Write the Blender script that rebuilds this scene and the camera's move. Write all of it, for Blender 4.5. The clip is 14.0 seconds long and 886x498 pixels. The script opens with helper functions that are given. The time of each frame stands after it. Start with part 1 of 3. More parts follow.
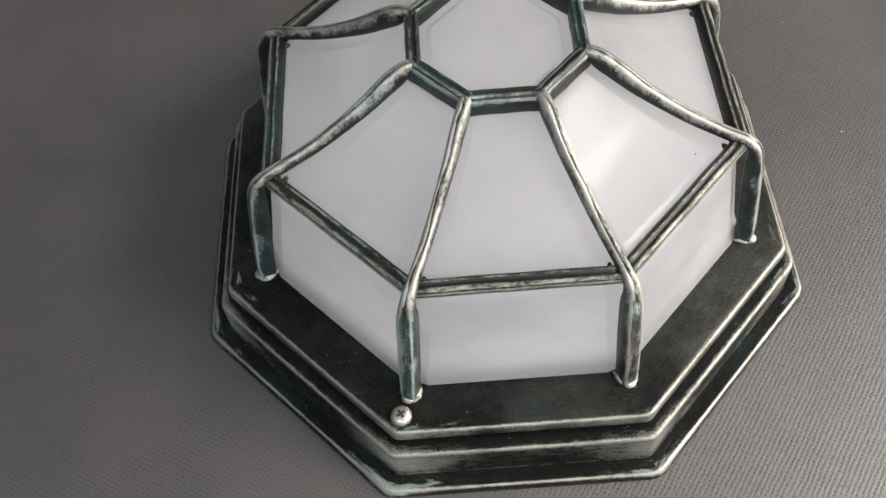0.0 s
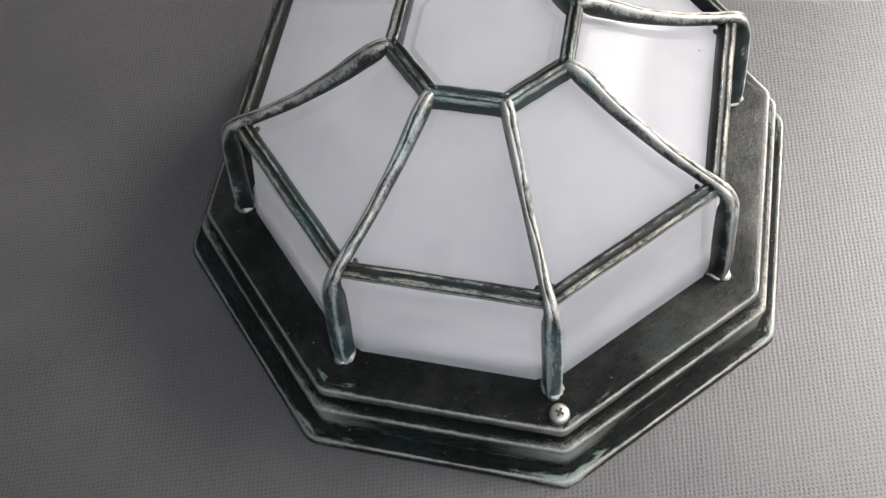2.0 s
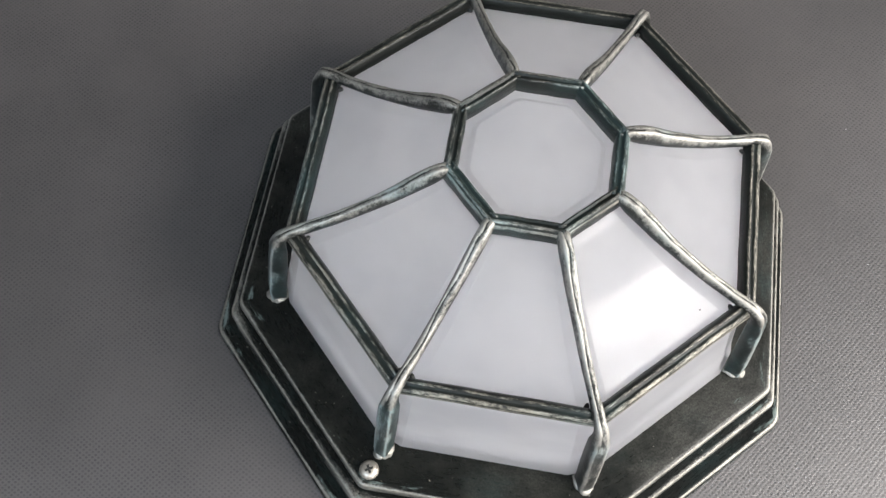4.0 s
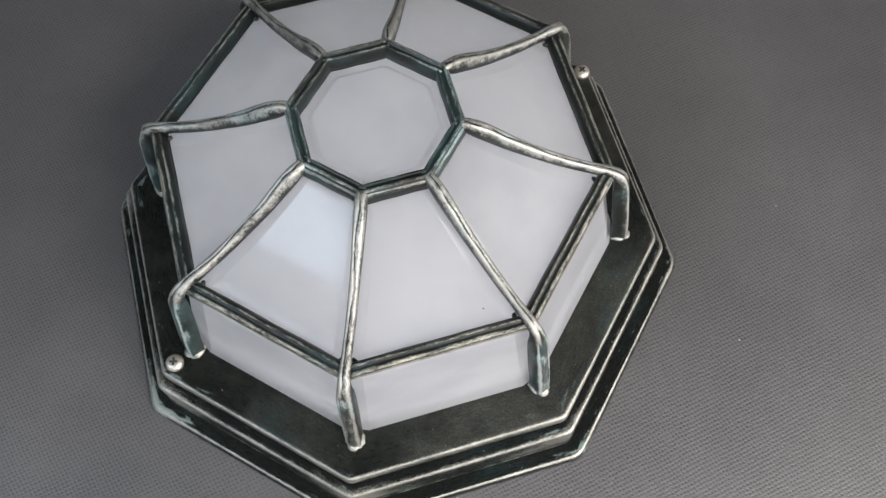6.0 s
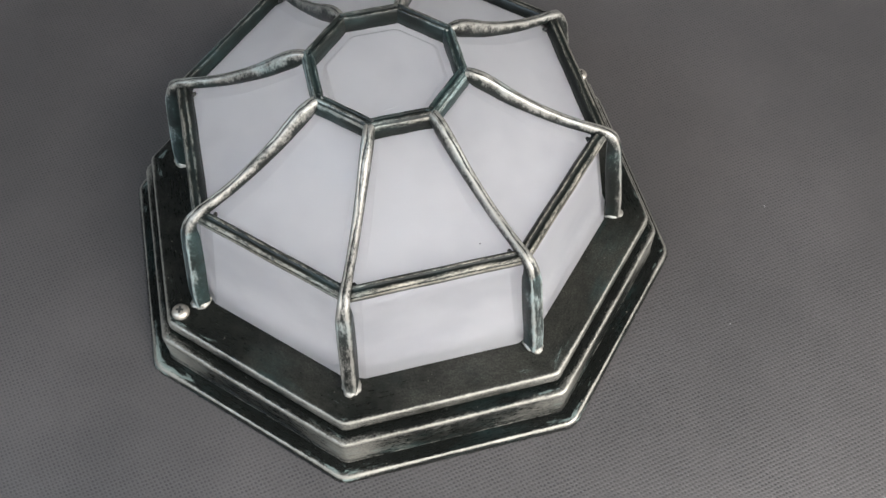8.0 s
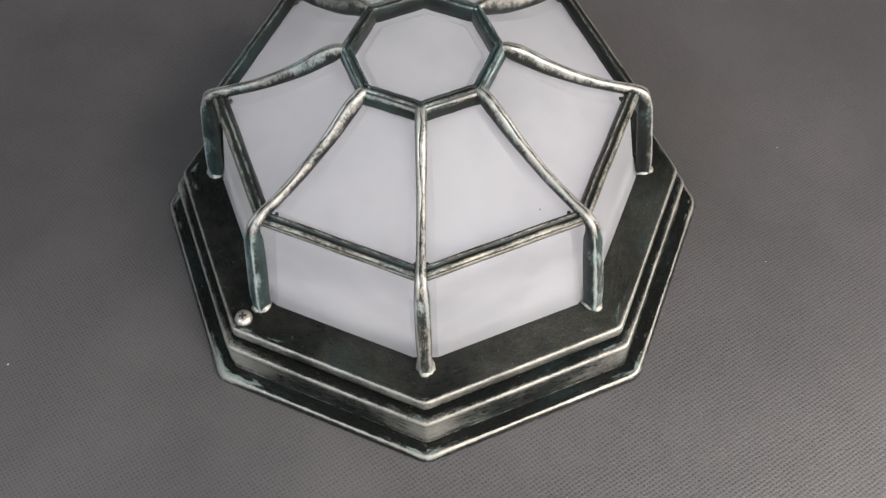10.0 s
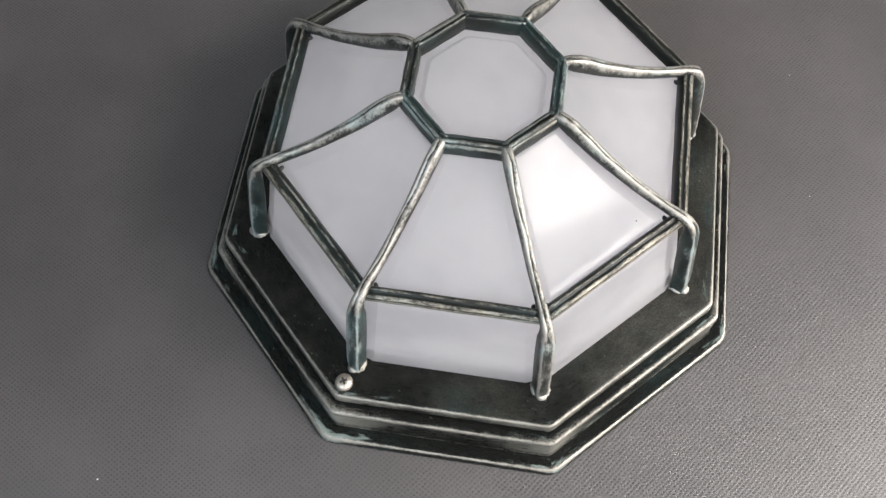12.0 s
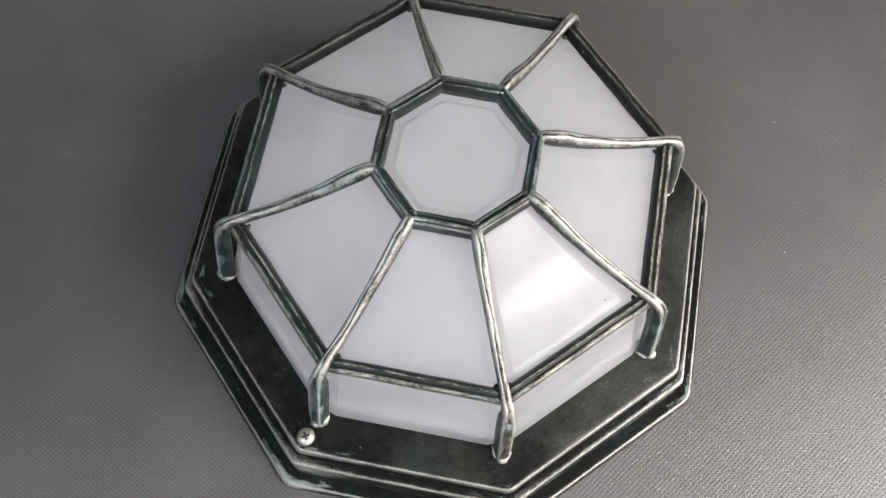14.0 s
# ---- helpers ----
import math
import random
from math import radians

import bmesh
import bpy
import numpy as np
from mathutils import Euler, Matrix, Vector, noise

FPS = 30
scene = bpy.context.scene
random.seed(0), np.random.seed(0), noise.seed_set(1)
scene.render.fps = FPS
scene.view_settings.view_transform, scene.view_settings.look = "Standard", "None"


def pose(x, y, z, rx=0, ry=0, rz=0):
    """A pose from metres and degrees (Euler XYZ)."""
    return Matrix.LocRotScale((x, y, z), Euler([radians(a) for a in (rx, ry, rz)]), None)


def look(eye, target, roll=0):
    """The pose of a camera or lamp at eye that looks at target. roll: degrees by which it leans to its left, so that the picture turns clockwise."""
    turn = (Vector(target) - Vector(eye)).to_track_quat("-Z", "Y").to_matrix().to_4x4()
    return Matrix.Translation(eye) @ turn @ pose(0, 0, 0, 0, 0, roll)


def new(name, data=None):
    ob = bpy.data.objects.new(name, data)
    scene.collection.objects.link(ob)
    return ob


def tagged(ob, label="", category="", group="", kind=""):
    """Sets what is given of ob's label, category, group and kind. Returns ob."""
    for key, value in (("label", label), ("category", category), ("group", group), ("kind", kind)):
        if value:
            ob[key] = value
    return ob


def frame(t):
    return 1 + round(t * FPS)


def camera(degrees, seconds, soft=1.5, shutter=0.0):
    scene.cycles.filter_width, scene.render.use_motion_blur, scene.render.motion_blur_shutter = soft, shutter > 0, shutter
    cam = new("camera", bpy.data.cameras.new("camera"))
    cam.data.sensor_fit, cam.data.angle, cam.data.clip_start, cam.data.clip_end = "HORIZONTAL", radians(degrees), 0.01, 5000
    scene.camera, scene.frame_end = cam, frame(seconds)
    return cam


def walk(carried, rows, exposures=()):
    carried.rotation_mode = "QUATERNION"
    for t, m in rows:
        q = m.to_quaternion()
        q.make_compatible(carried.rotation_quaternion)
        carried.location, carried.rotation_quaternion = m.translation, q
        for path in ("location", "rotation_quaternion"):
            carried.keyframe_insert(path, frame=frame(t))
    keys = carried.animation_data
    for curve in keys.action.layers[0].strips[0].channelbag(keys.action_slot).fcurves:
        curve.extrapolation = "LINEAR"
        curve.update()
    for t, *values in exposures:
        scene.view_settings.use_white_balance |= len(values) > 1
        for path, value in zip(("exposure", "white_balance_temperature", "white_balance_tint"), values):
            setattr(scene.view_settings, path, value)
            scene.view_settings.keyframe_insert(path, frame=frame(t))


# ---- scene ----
# ---- camera and its way ----
cam = camera(53.0, 14.0, soft=1.45)
PATH = [
    (0.0, -0.0177, -0.2047, 0.3113, 31.34, 2.94, -3.22),
    (0.5, -0.0489, -0.1972, 0.3156, 29.34, 2.38, -9.11),
    (1.0, -0.0678, -0.1839, 0.3248, 28.28, 2.17, -17.09),
    (1.5, -0.0895, -0.1660, 0.3272, 26.44, 3.73, -26.37),
    (2.0, -0.0948, -0.1465, 0.3252, 24.31, 4.17, -34.07),
    (2.2, -0.0903, -0.1453, 0.3240, 23.79, 3.12, -31.29),
    (4.3, 0.0114, -0.1419, 0.3592, 22.38, -0.73, 15.00),
    (4.5, 0.0273, -0.1375, 0.3603, 21.99, -0.72, 17.99),
    (5.0, 0.0574, -0.1222, 0.3539, 20.86, -1.93, 22.50),
    (5.5, 0.0820, -0.1157, 0.3594, 20.39, -0.50, 26.56),
    (6.0, 0.0969, -0.1240, 0.3658, 22.30, 0.41, 28.90),
    (6.5, 0.1014, -0.1393, 0.3635, 24.43, 0.38, 28.60),
    (7.0, 0.1174, -0.1576, 0.3624, 27.65, 0.23, 29.35),
    (7.5, 0.1315, -0.1730, 0.3553, 30.60, 0.21, 30.69),
    (7.7, 0.1347, -0.1776, 0.3487, 31.10, 0.09, 30.89),
    (9.8, 0.1152, -0.2134, 0.3454, 32.03, 0.64, 24.68),
    (10.0, 0.1033, -0.2141, 0.3501, 31.45, 1.04, 22.83),
    (10.5, 0.0727, -0.2104, 0.3542, 28.15, 2.00, 17.88),
    (11.0, 0.0482, -0.2050, 0.3607, 26.12, 2.88, 12.57),
    (11.5, 0.0242, -0.1971, 0.3658, 25.25, 1.82, 9.35),
    (12.0, 0.0142, -0.1818, 0.3707, 23.68, 0.35, 8.55),
    (12.5, 0.0103, -0.1583, 0.3741, 22.82, -0.28, 9.35),
    (13.0, 0.0109, -0.1378, 0.3769, 22.12, 0.26, 9.78),
    (13.5, 0.0119, -0.1280, 0.3734, 20.79, 0.22, 10.97),
    (14.0, 0.0136, -0.1344, 0.3851, 19.49, -1.31, 10.63),
]
EXPOSURES = [(0.0, 0.50, 6800, 8.5), (1.0, 0.60, 6650, 9), (2.0, 0.60, 6500, 10), (4.5, 0.53, 6450, 8.5), (6.5, 0.36, 6330, 8), (7.5, 0.38, 6350, 8), (10.5, 0.48, 6600, 10), (11.5, 0.56, 6600, 10), (14.0, 0.57, 6550, 10)]
walk(cam, [(t, pose(x, y, z, rx, ry, rz)) for t, x, y, z, rx, ry, rz in PATH], EXPOSURES)

# ---- world and lights ----
world = bpy.data.worlds.new("overcast_sky")
scene.world = world
world.use_nodes = True
sky = world.node_tree.nodes.new("ShaderNodeTexSky")
sky.sky_type, sky.sun_disc = "NISHITA", False
sky.sun_elevation, sky.sun_rotation = radians(35), radians(110)
world.node_tree.links.new(sky.outputs["Color"], world.node_tree.nodes["Background"].inputs["Color"])
world.node_tree.nodes["Background"].inputs["Strength"].default_value = 0.1


def window_light(name, at, aim, wide, high, watts, colour):
    lamp = bpy.data.lights.new(name, "AREA")
    lamp.shape, lamp.size, lamp.size_y, lamp.energy, lamp.color = "RECTANGLE", wide, high, watts, colour
    ob = new(name, lamp)
    ob.matrix_world = look(at, aim)
    return ob


EAST, WEST, NORTH, SOUTH, HIGH = 0.95, -1.5, 2.0, -0.88, 2.9
SLOPE, MID = 30.0, 1.07                  # the unseen east wall is leaned to tilt its window lights; MID: the height at which it stands EAST of the lamp
EAST_LEAN = pose(EAST, 0, MID, 0, -SLOPE, 0)
WIN = (-0.56, 0.06, -0.20, 0.21)         # its upper window: y from, y to, and along the slope from MID
NEXT = (-0.80, 0.52, -1.05, -0.52)       # a larger unseen window added under it, for fill light
WIDE = (0.12, 0.90, 0.28, 0.88)          # wide unseen window added in the south wall for fill: x from, x to, z from, z to
COOL = (-0.70, -0.24, 0.70, 1.28)        # second window in the south wall, with a view of blue sky
for name, (y0, y1, z0, z1), watts, colour in (("east_daylight", WIN, 14.5, (1.0, 0.95, 0.91)), ("low_east_fill", NEXT, 22.5, (1.0, 0.95, 0.91))):
    window_light(name, EAST_LEAN @ Vector((0.06, (y0 + y1) / 2, (z0 + z1) / 2)), EAST_LEAN @ Vector((-1.0, (y0 + y1) / 2, (z0 + z1) / 2)), y1 - y0 - 0.03, z1 - z0 - 0.03, watts, colour)
for name, (x0, x1, z0, z1), watts, colour in (("south_fill", WIDE, 5.0, (1.0, 0.975, 0.96)), ("shaded_south_daylight", COOL, 10.0, (0.66, 0.82, 1.0))):
    window_light(name, ((x0 + x1) / 2, SOUTH - 0.06, (z0 + z1) / 2), ((x0 + x1) / 2, 0, (z0 + z1) / 2), x1 - x0 - 0.04, z1 - z0 - 0.04, watts, colour)


# ---- materials ----
def material(name):
    m = bpy.data.materials.new(name)
    m.use_nodes = True
    nt = m.node_tree
    return m, nt, nt.nodes["Principled BSDF"]


def node(nt, kind, **values):
    n = nt.nodes.new(kind)
    for key, value in values.items():
        if key.startswith("i_"):
            n.inputs[key[2:].replace("_", " ")].default_value = value
        else:
            setattr(n, key, value)
    return n


def maths(nt, op, a, b=None, c=None, clamp=False):
    n = nt.nodes.new("ShaderNodeMath")
    n.operation, n.use_clamp = op, clamp
    for i, v in enumerate((a, b, c)):
        if v is None:
            continue
        if isinstance(v, (int, float)):
            n.inputs[i].default_value = v
        else:
            nt.links.new(v, n.inputs[i])
    return n.outputs[0]


def noise_at(nt, vector, scale, detail=3.0, rough=0.55):
    n = node(nt, "ShaderNodeTexNoise")
    n.inputs["Scale"].default_value, n.inputs["Detail"].default_value, n.inputs["Roughness"].default_value = scale, detail, rough
    nt.links.new(vector, n.inputs["Vector"])
    return n.outputs["Fac"]


def stretched(nt, vector, sx, sy, sz, rz=0.0):
    n = node(nt, "ShaderNodeMapping")
    n.inputs["Scale"].default_value = (sx, sy, sz)
    n.inputs["Rotation"].default_value = (0, 0, radians(rz))
    nt.links.new(vector, n.inputs["Vector"])
    return n.outputs["Vector"]


def blend(nt, fac, a, b):
    n = node(nt, "ShaderNodeMix", data_type="RGBA")
    for socket, v in ((n.inputs["Factor"], fac), (n.inputs["A"], a), (n.inputs["B"], b)):
        if isinstance(v, (int, float)):
            socket.default_value = v
        elif isinstance(v, tuple):
            socket.default_value = (*v, 1)
        else:
            nt.links.new(v, socket)
    return n.outputs["Result"]


def ramp(nt, value, low, high):
    n = node(nt, "ShaderNodeMapRange", interpolation_type="SMOOTHSTEP")
    n.inputs["From Min"].default_value, n.inputs["From Max"].default_value = low, high
    nt.links.new(value, n.inputs["Value"])
    return n.outputs["Result"]


def bump(nt, bsdf, height, strength, distance):
    n = node(nt, "ShaderNodeBump")
    n.inputs["Strength"].default_value, n.inputs["Distance"].default_value = strength, distance
    nt.links.new(height, n.inputs["Height"])
    nt.links.new(n.outputs["Normal"], bsdf.inputs["Normal"])


def shifted(nt):
    """Object coordinates, moved by a chance amount from piece to piece."""
    co = node(nt, "ShaderNodeTexCoord").outputs["Object"]
    rnd = node(nt, "ShaderNodeObjectInfo").outputs["Random"]
    add = node(nt, "ShaderNodeVectorMath", operation="MULTIPLY_ADD")
    nt.links.new(rnd, add.inputs[0])
    add.inputs[1].default_value = (3.1, 1.7, 2.3)
    nt.links.new(co, add.inputs[2])
    return add.outputs[0]


def antique_metal(name, rubbed, teal, streak=(60, 420, 420), dust=0.0, warm=1.0, uneven=0.9):
    """Black enamel on iron, rubbed back to pale silver along the edges, with verdigris in patches. rubbed: how far it is worn all over."""
    m, nt, bsdf = material(name)
    co = shifted(nt)
    wear = node(nt, "ShaderNodeAttribute", attribute_name="wear").outputs["Fac"]
    brush = noise_at(nt, stretched(nt, co, *streak), 1.0, 4, 0.65)
    patch = noise_at(nt, co, 70, 4, 0.6)
    grain = noise_at(nt, stretched(nt, co, *(min(1500, 5.0 * s) for s in streak)), 1.0, 4, 0.75)
    worn = maths(nt, "ADD", maths(nt, "MULTIPLY", wear, 0.82), rubbed)
    worn = maths(nt, "ADD", worn, maths(nt, "MULTIPLY", maths(nt, "SUBTRACT", brush, 0.5), uneven))
    worn = maths(nt, "ADD", worn, maths(nt, "MULTIPLY", maths(nt, "SUBTRACT", patch, 0.5), 0.55 * uneven))
    worn = maths(nt, "ADD", worn, maths(nt, "MULTIPLY", maths(nt, "SUBTRACT", grain, 0.5), 0.85))
    worn = ramp(nt, worn, 0.36, 0.86)
    tint = node(nt, "ShaderNodeAttribute", attribute_name="green").outputs["Fac"]
    green = ramp(nt, maths(nt, "ADD", noise_at(nt, co, 38, 3, 0.6), maths(nt, "MULTIPLY_ADD", tint, 0.33, teal)), 0.50, 0.86)
    green = maths(nt, "MULTIPLY", green, ramp(nt, brush, 0.22, 0.60))
    dark = blend(nt, patch, (0.003, 0.0038, 0.0034), (0.010, 0.012, 0.010))
    haze = maths(nt, "MULTIPLY", ramp(nt, noise_at(nt, co, 24, 5, 0.65), 0.46, 0.72), maths(nt, "MULTIPLY", ramp(nt, wear, 0.02, 0.15), dust))     # none in the recesses
    dark = blend(nt, maths(nt, "MULTIPLY", haze, ramp(nt, brush, 0.35, 0.7)), dark, (0.085, 0.092, 0.078))
    silver = blend(nt, patch, (0.26, 0.26 - 0.015 * warm, 0.252 - 0.045 * warm), (0.44, 0.436 - 0.014 * warm, 0.424 - 0.045 * warm))
    colour = blend(nt, worn, dark, silver)
    colour = blend(nt, maths(nt, "MULTIPLY", green, 0.8), colour, blend(nt, worn, (0.024, 0.042, 0.041), (0.25, 0.345, 0.35)))
    nt.links.new(colour, bsdf.inputs["Base Color"])
    nt.links.new(maths(nt, "MULTIPLY", worn, maths(nt, "SUBTRACT", 0.85, maths(nt, "MULTIPLY", green, 0.6))), bsdf.inputs["Metallic"])
    nt.links.new(maths(nt, "ADD", maths(nt, "MULTIPLY_ADD", worn, 0.18, 0.24), maths(nt, "MULTIPLY", grain, 0.26)), bsdf.inputs["Roughness"])
    bsdf.inputs["Specular IOR Level"].default_value = 0.28
    cast = noise_at(nt, co, 420, 3, 0.6)
    bump(nt, bsdf, maths(nt, "ADD", maths(nt, "MULTIPLY", brush, 0.6), maths(nt, "ADD", maths(nt, "MULTIPLY", grain, 0.4), maths(nt, "MULTIPLY", cast, 0.5))), 0.3, 0.0004)
    return m


def brushed_base():
    """Glossy black enamel on the stepped base, brushed along each side: pale rims, mint strokes by the corners, a brownish film and tiny specks."""
    m, nt, bsdf = material("black_antique_metal")
    co = node(nt, "ShaderNodeTexCoord").outputs["Object"]
    sep = node(nt, "ShaderNodeSeparateXYZ")
    nt.links.new(co, sep.inputs[0])
    x, y, z = sep.outputs
    # turn each of the eight sides into one set of axes: along the side, across it
    sector = maths(nt, "ROUND", maths(nt, "DIVIDE", maths(nt, "ARCTAN2", y, x), math.pi / 4))
    turn = maths(nt, "MULTIPLY", sector, math.pi / 4)
    cos, sin = maths(nt, "COSINE", turn), maths(nt, "SINE", turn)
    along = maths(nt, "SUBTRACT", maths(nt, "MULTIPLY", y, cos), maths(nt, "MULTIPLY", x, sin))
    across = maths(nt, "ADD", maths(nt, "MULTIPLY", x, cos), maths(nt, "MULTIPLY", y, sin))
    rnd = node(nt, "ShaderNodeObjectInfo").outputs["Random"]
    side = node(nt, "ShaderNodeCombineXYZ")
    nt.links.new(maths(nt, "ADD", along, maths(nt, "MULTIPLY_ADD", sector, 0.37, rnd)), side.inputs[0])
    nt.links.new(across, side.inputs[1])
    nt.links.new(z, side.inputs[2])
    side = side.outputs[0]
    wear = node(nt, "ShaderNodeAttribute", attribute_name="wear").outputs["Fac"]
    tint = node(nt, "ShaderNodeAttribute", attribute_name="green").outputs["Fac"]
    brush = noise_at(nt, stretched(nt, side, 260, 1100, 1100), 1.0, 4, 0.7)
    stroke = noise_at(nt, stretched(nt, side, 80, 340, 340), 1.0, 5, 0.72)
    patch = noise_at(nt, co, 60, 4, 0.6)
    grain = noise_at(nt, co, 1300, 3, 0.6)
    worn = maths(nt, "ADD", maths(nt, "MULTIPLY", wear, 0.86), -0.02)
    for what, much in ((brush, 0.55), (patch, 0.4), (grain, 0.45)):
        worn = maths(nt, "ADD", worn, maths(nt, "MULTIPLY", maths(nt, "SUBTRACT", what, 0.5), much))
    worn = ramp(nt, worn, 0.40, 0.88)
    dark = blend(nt, patch, (0.0032, 0.0038, 0.0033), (0.0090, 0.0098, 0.0084))
    film = maths(nt, "MULTIPLY", ramp(nt, noise_at(nt, co, 17, 6, 0.7), 0.40, 0.70), ramp(nt, brush, -0.1, 0.75))
    film = maths(nt, "MULTIPLY", film, maths(nt, "MULTIPLY", ramp(nt, grain, 0.05, 0.85), ramp(nt, z, 0.018, 0.026)))     # dust lies on the upper plate
    dark = blend(nt, maths(nt, "MULTIPLY", film, 0.60), dark, (0.062, 0.059, 0.044))
    sea = maths(nt, "MULTIPLY", ramp(nt, noise_at(nt, stretched(nt, side, 22, 60, 60), 1.0, 4, 0.6), 0.50, 0.70), ramp(nt, stroke, 0.35, 0.62))
    dark = blend(nt, maths(nt, "MULTIPLY", sea, 0.5), dark, (0.016, 0.032, 0.031))
    silver = blend(nt, patch, (0.22, 0.21, 0.182), (0.39, 0.378, 0.338))
    colour = blend(nt, worn, dark, silver)
    mint = ramp(nt, maths(nt, "ADD", stroke, maths(nt, "MULTIPLY", tint, 0.29)), 0.69, 0.83)
    mint = maths(nt, "MULTIPLY", mint, 0.6)
    colour = blend(nt, mint, colour, (0.22, 0.275, 0.255))
    speck = ramp(nt, noise_at(nt, co, 700, 2, 0.5), 0.73, 0.77)
    colour = blend(nt, maths(nt, "MULTIPLY", speck, 0.6), colour, (0.30, 0.28, 0.24))
    nt.links.new(colour, bsdf.inputs["Base Color"])
    nt.links.new(maths(nt, "MULTIPLY", maths(nt, "MULTIPLY", worn, 0.8), maths(nt, "SUBTRACT", 1.0, mint)), bsdf.inputs["Metallic"])
    rough = maths(nt, "ADD", maths(nt, "MULTIPLY_ADD", worn, 0.20, 0.20), maths(nt, "MULTIPLY", brush, 0.16))
    nt.links.new(maths(nt, "ADD", rough, maths(nt, "MULTIPLY", maths(nt, "MAXIMUM", mint, film), 0.22)), bsdf.inputs["Roughness"])
    nt.links.new(maths(nt, "MULTIPLY_ADD", film, 0.7, 0.26), bsdf.inputs["Specular IOR Level"])
    bump(nt, bsdf, maths(nt, "ADD", maths(nt, "MULTIPLY", brush, 0.7), maths(nt, "ADD", maths(nt, "MULTIPLY", noise_at(nt, co, 300, 3, 0.6), 0.5), maths(nt, "MULTIPLY", maths(nt, "MULTIPLY", grain, film), 0.8))), 0.18, 0.0004)
    return m


def frosted_glass():
    """Sand-blasted white glass: scatters and lets light through, with a faint gloss."""
    m, nt, bsdf = material("frosted_glass")
    co = node(nt, "ShaderNodeTexCoord").outputs["Object"]
    cloud = ramp(nt, noise_at(nt, stretched(nt, co, 1, 1, 1.6), 24, 3, 0.5), 0.30, 0.62)
    nt.links.new(blend(nt, cloud, (0.605, 0.602, 0.617), (0.69, 0.683, 0.693)), bsdf.inputs["Base Color"])
    bsdf.inputs["Roughness"].default_value = 0.5
    bsdf.inputs["Specular IOR Level"].default_value = 0.0
    thin = node(nt, "ShaderNodeBsdfTranslucent")
    nt.links.new(blend(nt, cloud, (0.76, 0.756, 0.772), (0.85, 0.844, 0.853)), thin.inputs["Color"])
    body = node(nt, "ShaderNodeMixShader")
    body.inputs[0].default_value = 0.86
    nt.links.new(bsdf.outputs[0], body.inputs[1])
    nt.links.new(thin.outputs[0], body.inputs[2])
    ripple = node(nt, "ShaderNodeBump")
    ripple.inputs["Strength"].default_value, ripple.inputs["Distance"].default_value = 0.5, 0.00035
    nt.links.new(maths(nt, "ADD", noise_at(nt, co, 70, 3, 0.6), maths(nt, "MULTIPLY", noise_at(nt, co, 1500, 2, 0.5), 0.08)), ripple.inputs["Height"])
    sheen = node(nt, "ShaderNodeFresnel")
    sheen.inputs["IOR"].default_value = 1.34
    # the blasted surface mirrors in a clear and in a milky lobe
    for rough, much in ((0.34, 0.60), (0.095, 0.46)):
        gloss, mix = node(nt, "ShaderNodeBsdfGlossy"), node(nt, "ShaderNodeMixShader")
        gloss.inputs["Roughness"].default_value = rough
        nt.links.new(ripple.outputs[0], gloss.inputs["Normal"])
        nt.links.new(maths(nt, "MULTIPLY", sheen.outputs[0], much), mix.inputs[0])
        nt.links.new(body.outputs[0], mix.inputs[1])
        nt.links.new(gloss.outputs[0], mix.inputs[2])
        body = mix
    nt.links.new(mix.outputs[0], nt.nodes["Material Output"].inputs["Surface"])
    bump(nt, bsdf, noise_at(nt, co, 1600, 2, 0.5), 0.06, 0.0002)
    return m


def clear_inner_glass():
    """The smooth inner face of the bowl, which only passes the light on."""
    m, nt, bsdf = material("inner_glass")
    thin = node(nt, "ShaderNodeBsdfTranslucent")
    thin.inputs["Color"].default_value = (0.97, 0.97, 0.975, 1)
    nt.links.new(thin.outputs[0], nt.nodes["Material Output"].inputs["Surface"])
    return m


